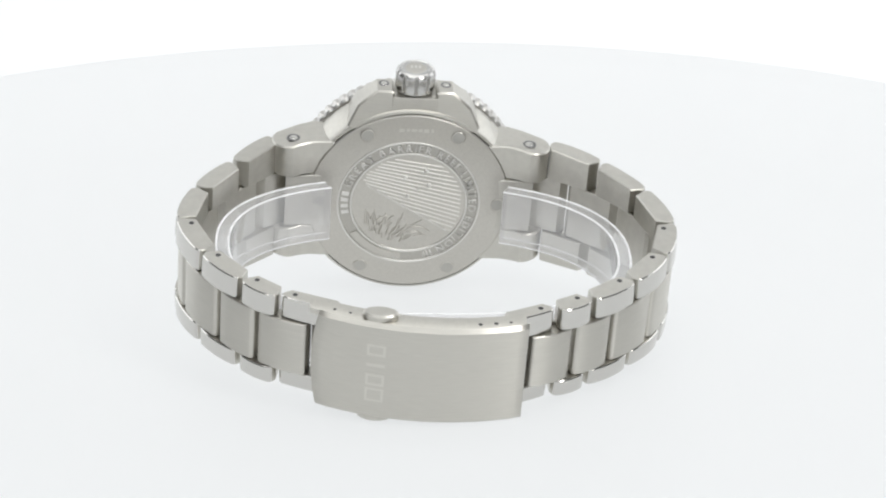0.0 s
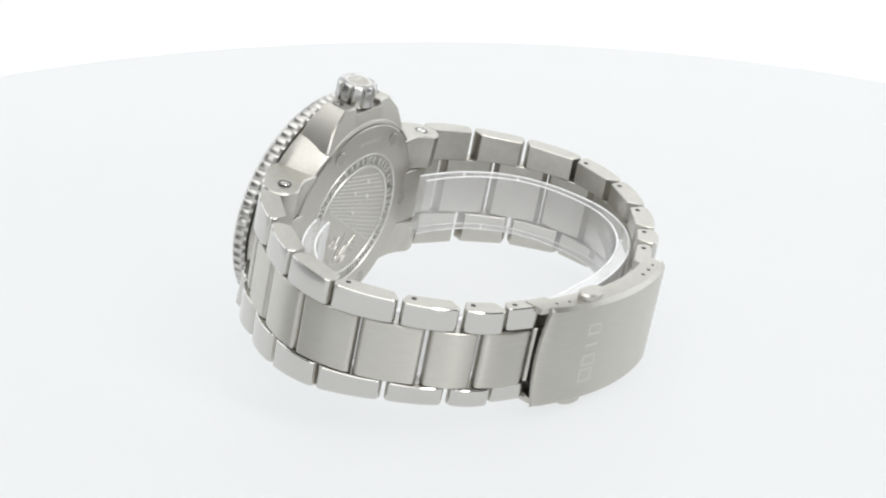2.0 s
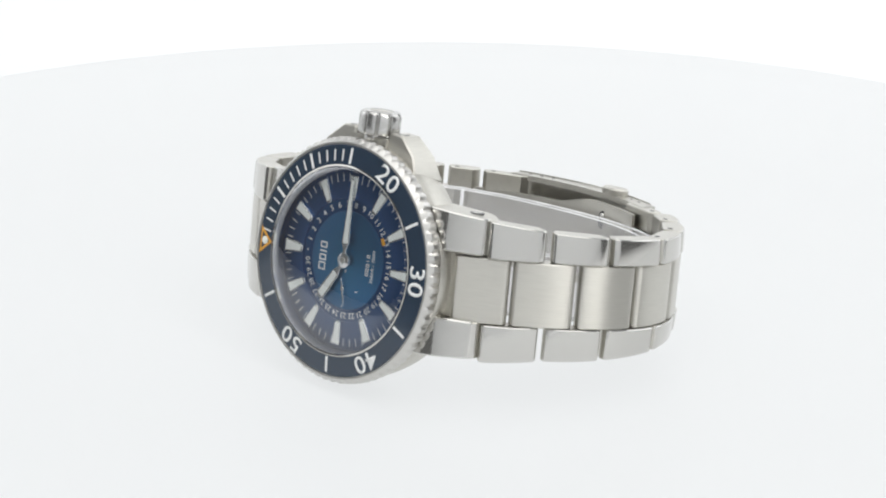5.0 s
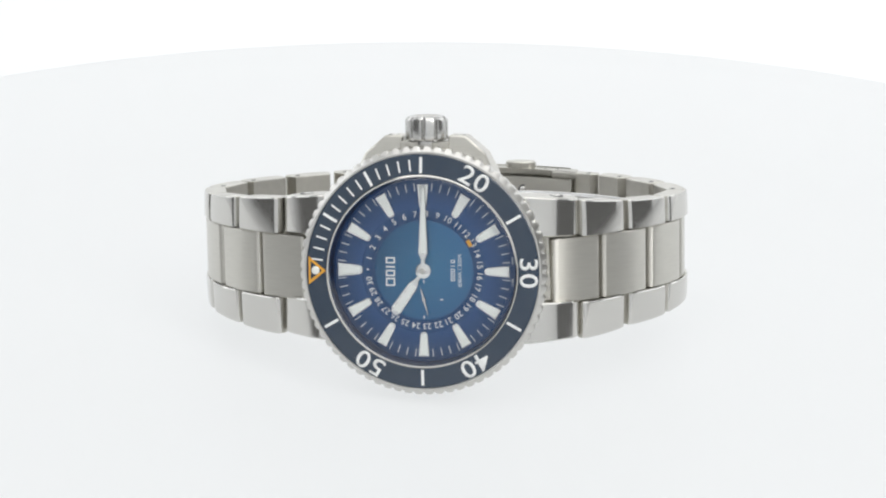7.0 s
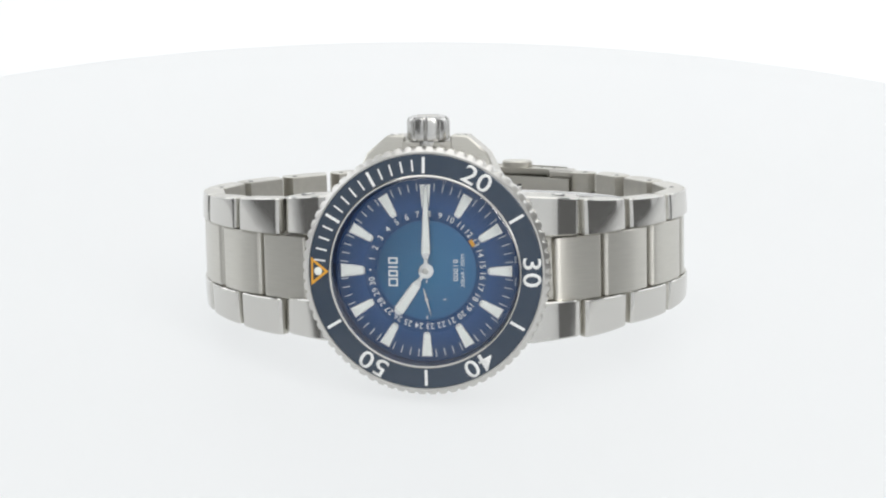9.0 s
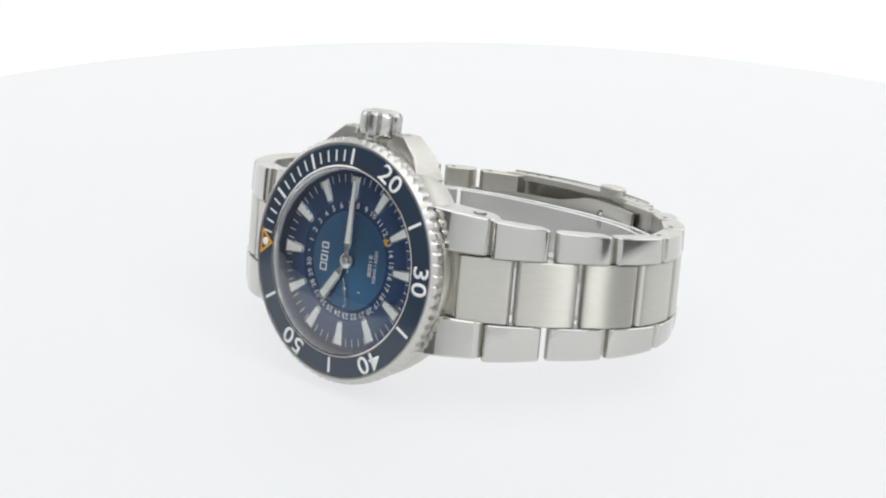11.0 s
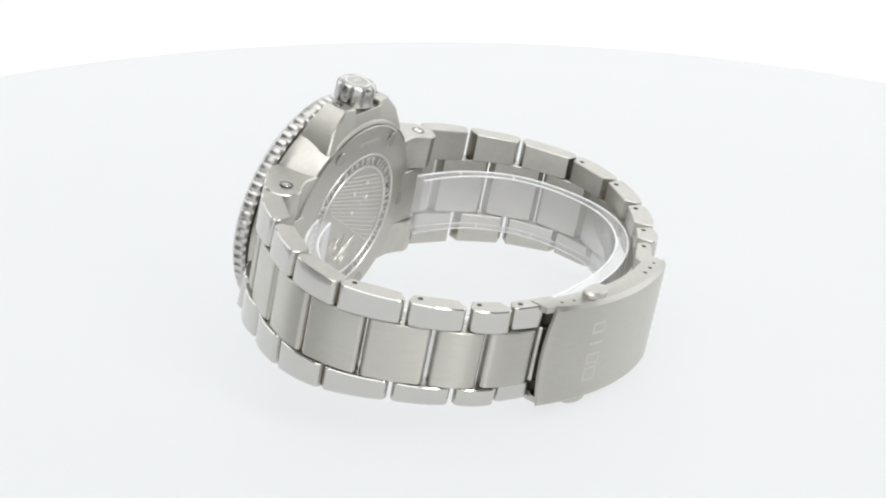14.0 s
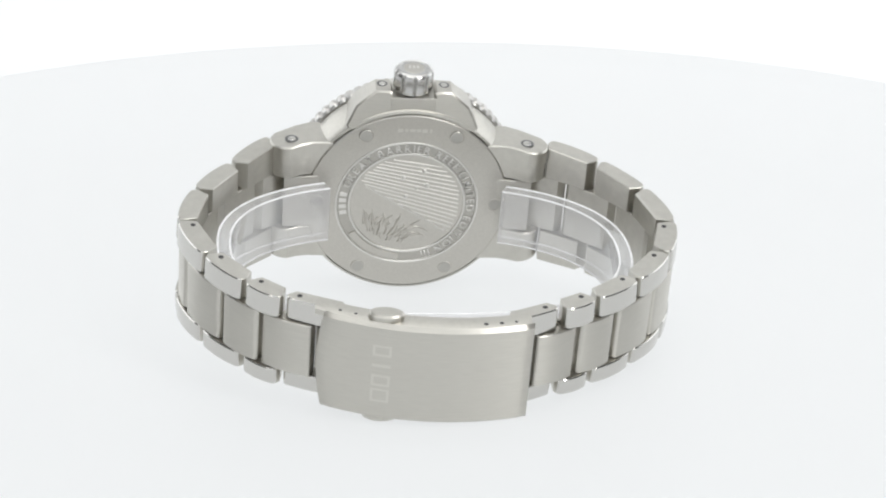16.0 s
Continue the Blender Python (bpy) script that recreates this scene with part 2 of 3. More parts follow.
# ---- the place: turntable on a white sweep, with unseen white boards added ----
def make_turntable():
    # the disc's glow is added in its material
    base = tagged(new("turntable"), "round white turntable disc with an added glow under the watch", "turntable")
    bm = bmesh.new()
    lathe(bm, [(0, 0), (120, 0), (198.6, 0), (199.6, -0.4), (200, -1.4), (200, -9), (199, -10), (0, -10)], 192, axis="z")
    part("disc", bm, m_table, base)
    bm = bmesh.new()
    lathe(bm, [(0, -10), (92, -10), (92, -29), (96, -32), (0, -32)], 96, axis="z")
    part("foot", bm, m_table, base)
    return base


def make_tent():
    # floor and back wall are one sheet with a swept bend
    bm = bmesh.new()
    prof = [(-1500, -32), (300, -32)] + [(300 + 250 * math.sin(radians(a)), -32 + 250 - 250 * math.cos(radians(a))) for a in range(6, 91, 6)] + [(550, 900)]
    prev = None
    for y, z in prof:
        row = [bm.verts.new((x, y, z)) for x in (-700, 700)]
        if prev:
            bm.faces.new((prev[0], prev[1], row[1], row[0]))
        prev = row
    sheet = part("floor", bm, m_sheet)
    mod = sheet.modifiers.new("thickness", "SOLIDIFY")
    mod.thickness, mod.offset = 0.004, -1
    tagged(sheet, "seamless white sweep of sheet under and behind the turntable", "backdrop", kind="structure")

    def board(name, x0, x1, y0, y1, z0, z1, label):
        bm = bmesh.new()
        bmesh.ops.create_cube(bm, size=1)
        for v in bm.verts:
            v.co = Vector((x0 if v.co.x < 0 else x1, y0 if v.co.y < 0 else y1, z0 if v.co.z < 0 else z1))
        tagged(part(name, bm, m_sheet, smooth=0), label, "wall" if "wall" in name else "ceiling", kind="structure")
    # unseen boards, added to shape what the steel reflects
    board("added_wall_left", -712, -703, 110, 560, -36, 900, "unseen white side board, added to shape the reflections")
    board("added_wall_right", 703, 712, 30, 560, -36, 900, "unseen white side board, added to shape the reflections")
    # the lens looks out from before the front, and the sides are open between it and the back
    board("added_wall_front", -470, 470, -490, -482, -31, 900, "unseen white front board, added to brighten the reflections")
    board("ceiling", -712, 712, -490, 560, 903, 912, "unseen white top board, added to close the surround")


# ---- the watch ----
watch = tagged(new("wrist_watch"), "steel diving watch with blue dial standing on edge on a turntable", "watch")


def make_case():
    bm = bmesh.new()
    lathe(bm, [(16.0, 3.25), (20.3, 3.25), (20.9, 3.5), (21.15, 4.1), (21.1, 5.6), (20.75, 8.0), (20.25, 10.1), (19.95, 10.7), (19.5, 10.85), (19.42, 10.1), (16.0, 10.1)], 128)
    body = part("case", bm, m_satin, watch, "satin steel case middle")
    # four lugs
    for sx in (1, -1):
        poly = [(sx * x, y) for x, y in [(14.5, 3.5), (18.6, 3.3), (21.5, 4.3)] + arc(22.8, 9.0, 3.6, -42, 98, 8) + [(20.5, 11.6), (18.5, 10.9), (14.5, 10.9)]]
        for z0, z1 in ((5.75, 12.7), (-12.7, -5.75)):
            bm = bmesh.new()
            up = z1 > 0
            slope = lambda u, v: 12.9 - 0.09 * max(0, abs(u) - 18)
            if up:
                prism(bm, poly, z0, slope, lambda u, v, w: (u, v, w), 0.25)
            else:
                prism(bm, poly, lambda u, v: -slope(u, v), z1, lambda u, v, w: (u, v, w), 0.25)
            lug = part("lug", bm, m_link, watch, "polished steel lug")
            lug.data.materials.append(m_side)
            for f in lug.data.polygons:
                if f.normal.y > -0.1:
                    f.material_index = 1
            screw((sx * 22.3, 9.3), 12.60 if up else -12.60, 1 if up else -1, 1.25, lug)
    # crown guard: two shoulders joined by a low bridge behind the crown
    for sx in (1, -1):
        bm = bmesh.new()
        poly = [(sx * x, z) for x, z in ((3.95, 17.0), (3.95, 23.1), (4.4, 23.4), (7.1, 23.3), (10.6, 20.3), (12.4, 16.4), (11.6, 15.6))]
        prism(bm, poly, lambda u, v: 3.6 + 0.17 * max(0, v - 17.3), lambda u, v: 10.86 - 0.34 * max(0, math.hypot(u, v) - 19.9), lambda u, v, w: (u, w, v), 0.3)
        guard = part("crown_guard", bm, m_guard, watch, "satin steel crown guard", 30)
        screw((sx * 5.8, 6.5), 23.36, 1, 1.0, guard)
    bm = bmesh.new()
    prism(bm, [(-4.3, 17), (4.3, 17), (4.3, 22.25), (-4.3, 22.25)], 3.9, lambda u, v: 10.84 - 0.34 * max(0, math.hypot(u, v) - 19.9), lambda u, v, w: (u, w, v), 0.06)
    part("crown_seat", bm, m_guard, watch)


def screw(xy, z, sign, r, parent):
    """A slotted screw head in its hole: a rim darkened for the recess's shade, a bright head and a slot."""
    bm = bmesh.new()
    s = sign
    lathe(bm, [(0, z - 0.1 * s), (r * 0.6, z - 0.1 * s), (r * 0.66, z + 0.02 * s), (r, z + 0.03 * s), (r, z - 0.3 * s)], 24, centre=(xy[0], xy[1], 0), axis="z")
    ob = part("screw_hole", bm, m_screw_shade, parent, "screw recess with its shade put into the colour")
    bm = bmesh.new()
    for d in (-1, 1):
        poly = [(xy[0] + p[0], xy[1] + d * 0.12 + d * p[1]) for p in arc(0, 0, r * 0.58, 0, 180, 8)]
        prism(bm, poly, z - 0.2 * s, z + 0.05 * s, lambda u, v, w: (u, v, w), 0.04)
    part("screw_head", bm, m_polished, parent)


def make_back():
    bm = bmesh.new()
    lathe(bm, [(19.25, 10.05), (19.25, 10.95), (19.0, 11.12), (16.2, 11.35), (13.9, 11.5), (13.6, 11.5), (13.45, 11.38), (0, 11.38)], 128)
    back = part("case_back", bm, m_back, watch, "grey steel screw-down case back with relief")
    # ring steel darkened, as shade between the raised letters
    bm = bmesh.new()
    lathe(bm, [(11.1, 11.384), (13.45, 11.384)], 96)
    part("letter_ring", bm, m_ring_shade, back, "ring under the lettering, shade put into its steel")
    for r in (13.5, 11.05):
        bm = bmesh.new()
        lathe(bm, [(r - 0.28, 11.36), (r - 0.14, 11.62), (r + 0.14, 11.62), (r + 0.28, 11.36)], 96)
        part("rim", bm, m_relief_lit, back)
    for k in range(6):
        a = radians(60 * k)
        bm = bmesh.new()
        c = (17.0 * math.cos(a), 0, 17.0 * math.sin(a))
        lathe(bm, [(0, 11.37), (1.0, 11.38), (1.25, 11.46), (1.42, 11.33)], 28, centre=c)
        part("key_notch", bm, m_back, back, "round key notch")
        # flat disc: the notch's shade is put into a darker steel
        bm = bmesh.new()
        lathe(bm, [(0, 11.40), (0.85, 11.41), (1.15, 11.44)], 28, centre=c)
        part("notch_floor", bm, m_notch_shade, back)
    # lettering round the rim
    text = "#### GREAT BARRIER REEF LIMITED EDITION III"
    widths = []
    for ch in text:
        g = glyphs(ch, 2.15, 0.012, 0.1) if ch not in " #" else None
        widths.append(max(v.co.x for v in g.verts) * 2 + 0.4 if g else (0.75 if ch == " " else 1.3))
        if g:
            g.free()
    done, total = 0.0, sum(widths)
    for ch, w in zip(text, widths):
        ang = radians(194 - 268 * (done + w / 2) / total)
        done += w
        u, v = 12.25 * math.cos(ang), 12.25 * math.sin(ang)
        if ch == " ":
            continue
        if ch == "#":
            bm = bmesh.new()
            prism(bm, [(-0.42, -0.7), (0.42, -0.7), (0.42, 0.7), (-0.42, 0.7)], 0, 0.1, lambda a, b, w: (a, b, w), 0.04)
            part("relief_bar", on_back(bm, u, v, ang - math.pi / 2, 11.40), m_relief_lit, back)
        else:
            part("relief_letter", on_back(glyphs(ch, 2.15, 0.012, 0.18), u, v, ang - math.pi / 2, 11.40), m_relief_lit, back, smooth=0)
    # number plate in the ring, blank
    bm = bmesh.new()
    rows = []
    for k in range(13):
        a = radians(214 + 52 * k / 12)
        rows.append([bm.verts.new((-r * math.cos(a), y, r * math.sin(a))) for r, y in ((11.5, 11.36), (11.6, 11.56), (12.9, 11.56), (13.0, 11.36))])
    for r0, r1 in zip(rows, rows[1:]):
        for q in range(4):
            bm.faces.new((r0[q], r0[(q + 1) % 4], r1[(q + 1) % 4], r1[q]))
    bm.faces.new(rows[0])
    bm.faces.new(rows[-1])
    part("blank_plate", bm, m_back, back, "raised curved blank plate")
    # sea and sky: slanting ridges above, coral branches below
    cut = lambda u: 3.3 - 0.62 * (u + 7.5)
    for k in range(19):
        v_at0 = 9.2 - 0.82 * k
        pts = []
        for i in range(41):
            u = -10.4 + 20.8 * i / 40
            v = v_at0 - 0.26 * u * (0.6 + 0.05 * k)
            if math.hypot(u, v) < 10.4 and v > cut(u) + 0.15:
                pts.append((-u, 11.40, v))
        if len(pts) > 2:
            bm = bmesh.new()
            tube(bm, pts, 0.13, 6)
            part("ridge", bm, m_relief_lit, back)
    bm = bmesh.new()
    tube(bm, [(-u, 11.40, cut(u)) for u in (-8.0, -4, 0, 4, 7.6)], 0.14, 6)
    part("ridge", bm, m_relief_lit, back)
    for u, v, r in ((-0.9, 5.9, 0.42), (3.0, 7.3, 0.42), (3.7, 4.2, 0.45), (1.7, 3.2, 0.25), (-0.2, 1.7, 0.42)):
        bm = bmesh.new()
        lathe(bm, [(0, 11.75), (r * 0.6, 11.75), (r, 11.5), (r, 11.36)], 12, centre=(-u, 0, v), wobble=lambda a, rr, h: 0.12 * rr * math.cos(6 * a))
        part("star", bm, m_relief_lit, back)
    rnd = random.Random(4)
    for k in range(46):
        f = k / 45
        u, v = -8.2 + 8.6 * f + rnd.uniform(-0.5, 0.5), -3.6 - 5.2 * math.sin(math.pi * (0.2 + 0.5 * f)) + rnd.uniform(-0.6, 2.4)
        if math.hypot(u, v) > 9.6:
            u, v = u * 0.82, v * 0.82
        a, pts = radians(112 - 78 * f + rnd.uniform(-12, 12)), []
        bend = rnd.uniform(-0.13, 0.06)
        for i in range(rnd.randint(7, 13)):
            if math.hypot(u, v) > 10.2 or v > cut(u) - 0.3:
                break
            pts.append((-u, 11.38, v))
            u, v, a = u + 0.4 * math.cos(a), v + 0.4 * math.sin(a), a + bend
        if len(pts) > 3:
            bm = bmesh.new()
            tube(bm, pts, [0.30 - 0.2 * i / len(pts) for i in range(len(pts))], 6)
            part("coral_branch", bm, m_back, back)
    # worn engraving near the rim that cannot be read
    for k, w in enumerate((0.5, 0.3, 0.55, 0.4, 0.5, 0.25)):
        bm = bmesh.new()
        prism(bm, [(2.2 - 1.15 * k - w, 15.7), (2.2 - 1.15 * k + w, 15.7), (2.2 - 1.15 * k + w, 16.5), (2.2 - 1.15 * k - w, 16.5)], 11.33, 11.37, lambda u, v, w: (u, w, v), 0.01)
        part("engraved_bar", bm, m_engraved, back)


m_ring_shade = brushed("matt_ring_shade_steel", (0.48, 0.465, 0.43), 0.40, (2500, 2500, 2500))
m_notch_shade = simple("notch_shade_steel", (0.47, 0.46, 0.43), 0.4, 1.0)


def make_bezel():
    def teeth(a, r, h):
        if r < 21.3:
            return 0
        p = (a * 72 / (2 * math.pi)) % 1.0
        d = min(p, 1 - p)
        return -0.36 * max(0.0, 1 - (d / 0.24) ** 2)
    bm = bmesh.new()
    lathe(bm, [(16.9, 0.6), (20.45, 0.35), (20.55, 0.12), (20.9, 0.1), (21.25, 0.45), (21.75, 0.95), (21.8, 1.4), (21.8, 2.2), (21.6, 2.75), (21.1, 3.1), (20.0, 3.2), (16.9, 3.2)], 720, wobble=teeth)
    bz = part("bezel", bm, m_bezel, watch, "coin-edged polished steel bezel")
    bm = bmesh.new()
    lathe(bm, [(16.85, 0.5), (16.85, -0.12), (17.0, -0.22), (20.35, 0.1), (20.5, 0.2), (20.5, 0.5)], 128)
    part("insert", bm, m_insert, bz, "dark blue ceramic insert with white scale")
    slope = lambda r: -0.22 + (r - 17.0) * 0.32 / 3.35

    def mark(poly, mat, name, label=""):
        bm = bmesh.new()
        prism(bm, poly, 0.0, -0.05, lambda u, v, w: (u, slope(math.hypot(u, v)) + w + 0.01, v), 0.01)
        part(name, bm, mat, bz, label)
    for mnt in range(1, 60):
        if mnt % 5 == 0 and mnt not in (20, 30, 40, 50):
            mark(baton(6 * mnt, 17.2, 20.0, 0.5, 0.5), m_white, "scale_mark")
        elif mnt < 15 and mnt % 5:
            mark(baton(6 * mnt, 17.6, 19.6, 0.28, 0.28), m_white, "scale_mark")
    for mnt in (20, 30, 40, 50):
        g = glyphs(str(mnt), 4.45, 0.008, 0.04, 1.05)
        for v in g.verts:
            v.co.x *= 1.2
        on_dial(g, 6 * mnt, 18.72, 0.0)
        for v in g.verts:
            v.co.y += slope(math.hypot(v.co.x, v.co.z)) - 0.01
        part("numeral", g, m_white, bz, smooth=0)
    tri = [clock_xz(0, 20.1, -2.5), clock_xz(0, 20.1, 2.5), clock_xz(0, 16.95)]
    outer = [Vector(p) for p in tri]
    mid = (outer[0] + outer[1] + outer[2]) / 3
    inner_t = [mid + (p - mid) * 0.66 for p in outer]
    for i in range(3):
        j = (i + 1) % 3
        mark([tuple(outer[i]), tuple(outer[j]), tuple(inner_t[j]), tuple(inner_t[i])], m_orange, "triangle_edge", "orange painted edge of the zero mark")
    bm = bmesh.new()
    c = clock_xz(0, 18.85)
    lathe(bm, [(0, -0.36), (0.5, -0.30), (0.72, -0.1), (0.75, 0.1)], 20, centre=(c[0], 0, c[1]))
    part("lume_pearl", bm, m_lume, bz, "white luminous pearl")


def frame_bars(x0, x1, z0, z1, w):
    """The four bars of an open rectangle, or one bar where it is too narrow to be open."""
    if z1 - z0 < 3 * w:
        return [(x0, x1, z0, z1)]
    return [(x0, x0 + w, z0, z1), (x1 - w, x1, z0, z1), (x0 + w, x1 - w, z0, z0 + w), (x0 + w, x1 - w, z1 - w, z1)]


def make_dial():
    bm = bmesh.new()
    lathe(bm, [(16.95, 0.1), (16.9, -0.3), (16.75, -0.38), (16.52, -0.3), (16.45, 0.3)], 128)
    part("glass_ring", bm, m_link, watch, "thin steel ring round the glass")
    bm = bmesh.new()
    lathe(bm, [(16.5, 0.3), (16.38, 0.3), (16.1, 1.9), (16.05, 2.3)], 128)
    part("flange", bm, m_dial_out, watch, "sloping blue ring inside the glass")
    bm = bmesh.new()
    lathe(bm, [(10.9, 2.35), (10.95, 1.98), (16.1, 1.98), (16.1, 2.4)], 128)
    dial = part("dial", bm, m_dial_out, watch, "sunburst blue dial with silver markers")
    bm = bmesh.new()
    lathe(bm, [(8.6, 2.22), (11.0, 2.22)], 128)
    ring = part("date_ring", bm, m_dial_date, watch, "recessed dark blue ring of dates")
    bm = bmesh.new()
    lathe(bm, [(0, 1.98), (8.55, 1.98), (8.72, 2.06), (8.75, 2.3)], 128)
    centre = part("dial_centre", bm, m_dial_in, watch, "lighter blue middle of the dial")
    for k in range(1, 31):
        part("date_numeral", on_dial(glyphs(str(k), 1.5, 0.004, 0.02, 1.05), k * 360 / 31, 9.9, 2.21), m_white, ring, smooth=0)
    bm = bmesh.new()
    c = clock_xz(0, 10.0)
    lathe(bm, [(0, 2.17), (0.17, 2.17), (0.17, 2.23)], 12, centre=(c[0], 0, c[1]))
    part("date_dot", bm, m_print, ring)
    bm = bmesh.new()
    block(bm, baton(149, 9.0, 9.7, 1.25, 1.25), 2.02, 2.18)
    part("date_pointer", bm, m_orange, ring, "orange date pointer tip")
    for h in range(12):
        w0, w1 = (1.35, 2.0) if h else (1.6, 2.5)
        r0 = 10.75
        bm = bmesh.new()
        block(bm, [clock_xz(30 * h, r0, -w0 / 2 * 0.55), clock_xz(30 * h, r0, w0 / 2 * 0.55), clock_xz(30 * h, r0 + 0.5, w0 / 2 * 1.02), clock_xz(30 * h, 15.15, w1 / 2), clock_xz(30 * h, 15.15, -w1 / 2), clock_xz(30 * h, r0 + 0.5, -w0 / 2 * 1.02)], 1.45, 1.99)
        ix = part("hour_marker", bm, m_silver, dial, "polished marker with luminous filling")
        bm = bmesh.new()
        block(bm, baton(30 * h, r0 + 0.45, 14.9, w0 * 0.66, w1 * 0.74), 1.40, 1.5)
        part("marker_filling", bm, m_lume, dial)
    for mnt in range(60):
        if mnt % 5:
            bm = bmesh.new()
            block(bm, baton(6 * mnt, 13.9, 15.3, 0.13, 0.13), 1.94, 1.98)
            part("minute_tick", bm, m_print, dial)
    # small seconds at nine
    sx, sz = clock_xz(270, 5.1)
    for k in range(4):
        d = Vector(clock_xz(90 * k, 1.0))
        bm = bmesh.new()
        e = Vector((-d.y, d.x))
        p = Vector((sx, sz)) + d * 2.9
        block(bm, [tuple(p - e * 0.09), tuple(p + e * 0.09), tuple(p + e * 0.09 + d * 0.5), tuple(p - e * 0.09 + d * 0.5)], 1.93, 1.98)
        part("small_tick", bm, m_white, centre)
    bm = bmesh.new()
    a = radians(255)
    d = Vector((-math.cos(a), math.sin(a)))
    e = Vector((-d.y, d.x))
    p = Vector((sx, sz))
    block(bm, [tuple(p - d * 2.0 - e * 0.1), tuple(p - d * 2.0 + e * 0.1), tuple(p + e * 0.22), tuple(p + d * 3.1 + e * 0.05), tuple(p + d * 3.1 - e * 0.05), tuple(p - e * 0.22)], 1.55, 1.65)
    lathe(bm, [(0, 1.45), (0.3, 1.45), (0.42, 1.6), (0.42, 1.98)], 16, centre=(sx, 0, sz))
    part("seconds_pointer", bm, m_silver, watch, "thin silver small seconds pointer")
    # maker's mark and model name as plain bars, depth rating lettered
    for i in range(4):
        bm = bmesh.new()
        zc = (-2.1, -0.55, 0.55, 1.7)[i]
        wv = (0.72, 0.56, 0.14, 0.56)[i]
        for x0, x1, z0, z1 in frame_bars(-6.75, -5.1, zc - wv, zc + wv, 0.27):
            block(bm, [(x0, z0), (x0, z1), (x1, z1), (x1, z0)], 1.93, 1.98)
        part("mark_bar", bm, m_white, centre, "plain white maker's mark bar")
    for i in range(5):
        bm = bmesh.new()
        zc = -1.5 + 0.78 * i
        wv = (0.29, 0.31, 0.29, 0.07, 0.27)[i]
        for x0, x1, z0, z1 in frame_bars(4.75, 5.5, zc - wv, zc + wv, 0.14):
            block(bm, [(x0, z0), (x0, z1), (x1, z1), (x1, z0)], 1.93, 1.98)
        part("name_bar", bm, m_white, centre)

    def word(text, x, size, mat, zc=0.0):
        g = glyphs(text, size, 0.0, 0.03)
        for v in g.verts:
            u, w, hgt = v.co
            v.co = Vector((x - w, 1.97 - hgt, zc + u))
        part("lettering", g, mat, centre, smooth=0)
    word("30BAR / 300M", 6.35, 0.98, m_print)
    word("SWISS", 15.62, 0.5, m_print, -1.9)
    word("MADE", 15.62, 0.5, m_print, 1.9)


def make_pointers():
    def pointer(name, deg, waist, length, w0, w1, y0, label):
        bm = bmesh.new()
        block(bm, [clock_xz(deg, 0.4, -0.42), clock_xz(deg, 0.4, 0.42), clock_xz(deg, waist, 0.36), clock_xz(deg, waist, -0.36)], y0, y0 + 0.22)
        block(bm, [clock_xz(deg, waist - 0.2, -0.4), clock_xz(deg, waist - 0.2, 0.4), clock_xz(deg, waist + 1.0, w0 / 2), clock_xz(deg, length - 0.8, w1 / 2), clock_xz(deg, length, w1 * 0.25), clock_xz(deg, length, -w1 * 0.25), clock_xz(deg, length - 0.8, -w1 / 2), clock_xz(deg, waist + 1.0, -w0 / 2)], y0, y0 + 0.22)
        lathe(bm, [(0, y0 - 0.02), (1.2, y0 - 0.02), (1.34, y0 + 0.05), (1.34, y0 + 0.22), (0, y0 + 0.22)], 32)
        p = part(name, bm, m_silver, watch, label)
        bm = bmesh.new()
        block(bm, baton(deg, waist + 0.9, length - 0.7, w0 * 0.66, w1 * 0.66), y0 - 0.05, y0 + 0.02)
        part("pointer_filling", bm, m_lume, p)
    pointer("hour_pointer", 304.8, 2.2, 9.3, 1.75, 2.05, 1.28, "short silver pointer filled with luminous paint")
    pointer("minute_pointer", 90.5, 2.2, 15.0, 1.7, 0.7, 0.98, "long silver pointer filled with luminous paint")
    bm = bmesh.new()
    lathe(bm, [(0, 0.78), (0.45, 0.78), (0.55, 0.85), (0.55, 2.0)], 24)
    part("pointer_cap", bm, m_satin, watch, "grey steel centre cap")


def make_glass():
    bm = bmesh.new()
    lathe(bm, [(0, -1.15), (6, -1.1), (11, -0.95), (14.5, -0.75), (16.1, -0.55), (16.4, -0.35), (16.42, 0.1)], 96)
    g = part("crystal", bm, m_glass, watch, "slightly domed clear sapphire glass")
    g.visible_shadow = False


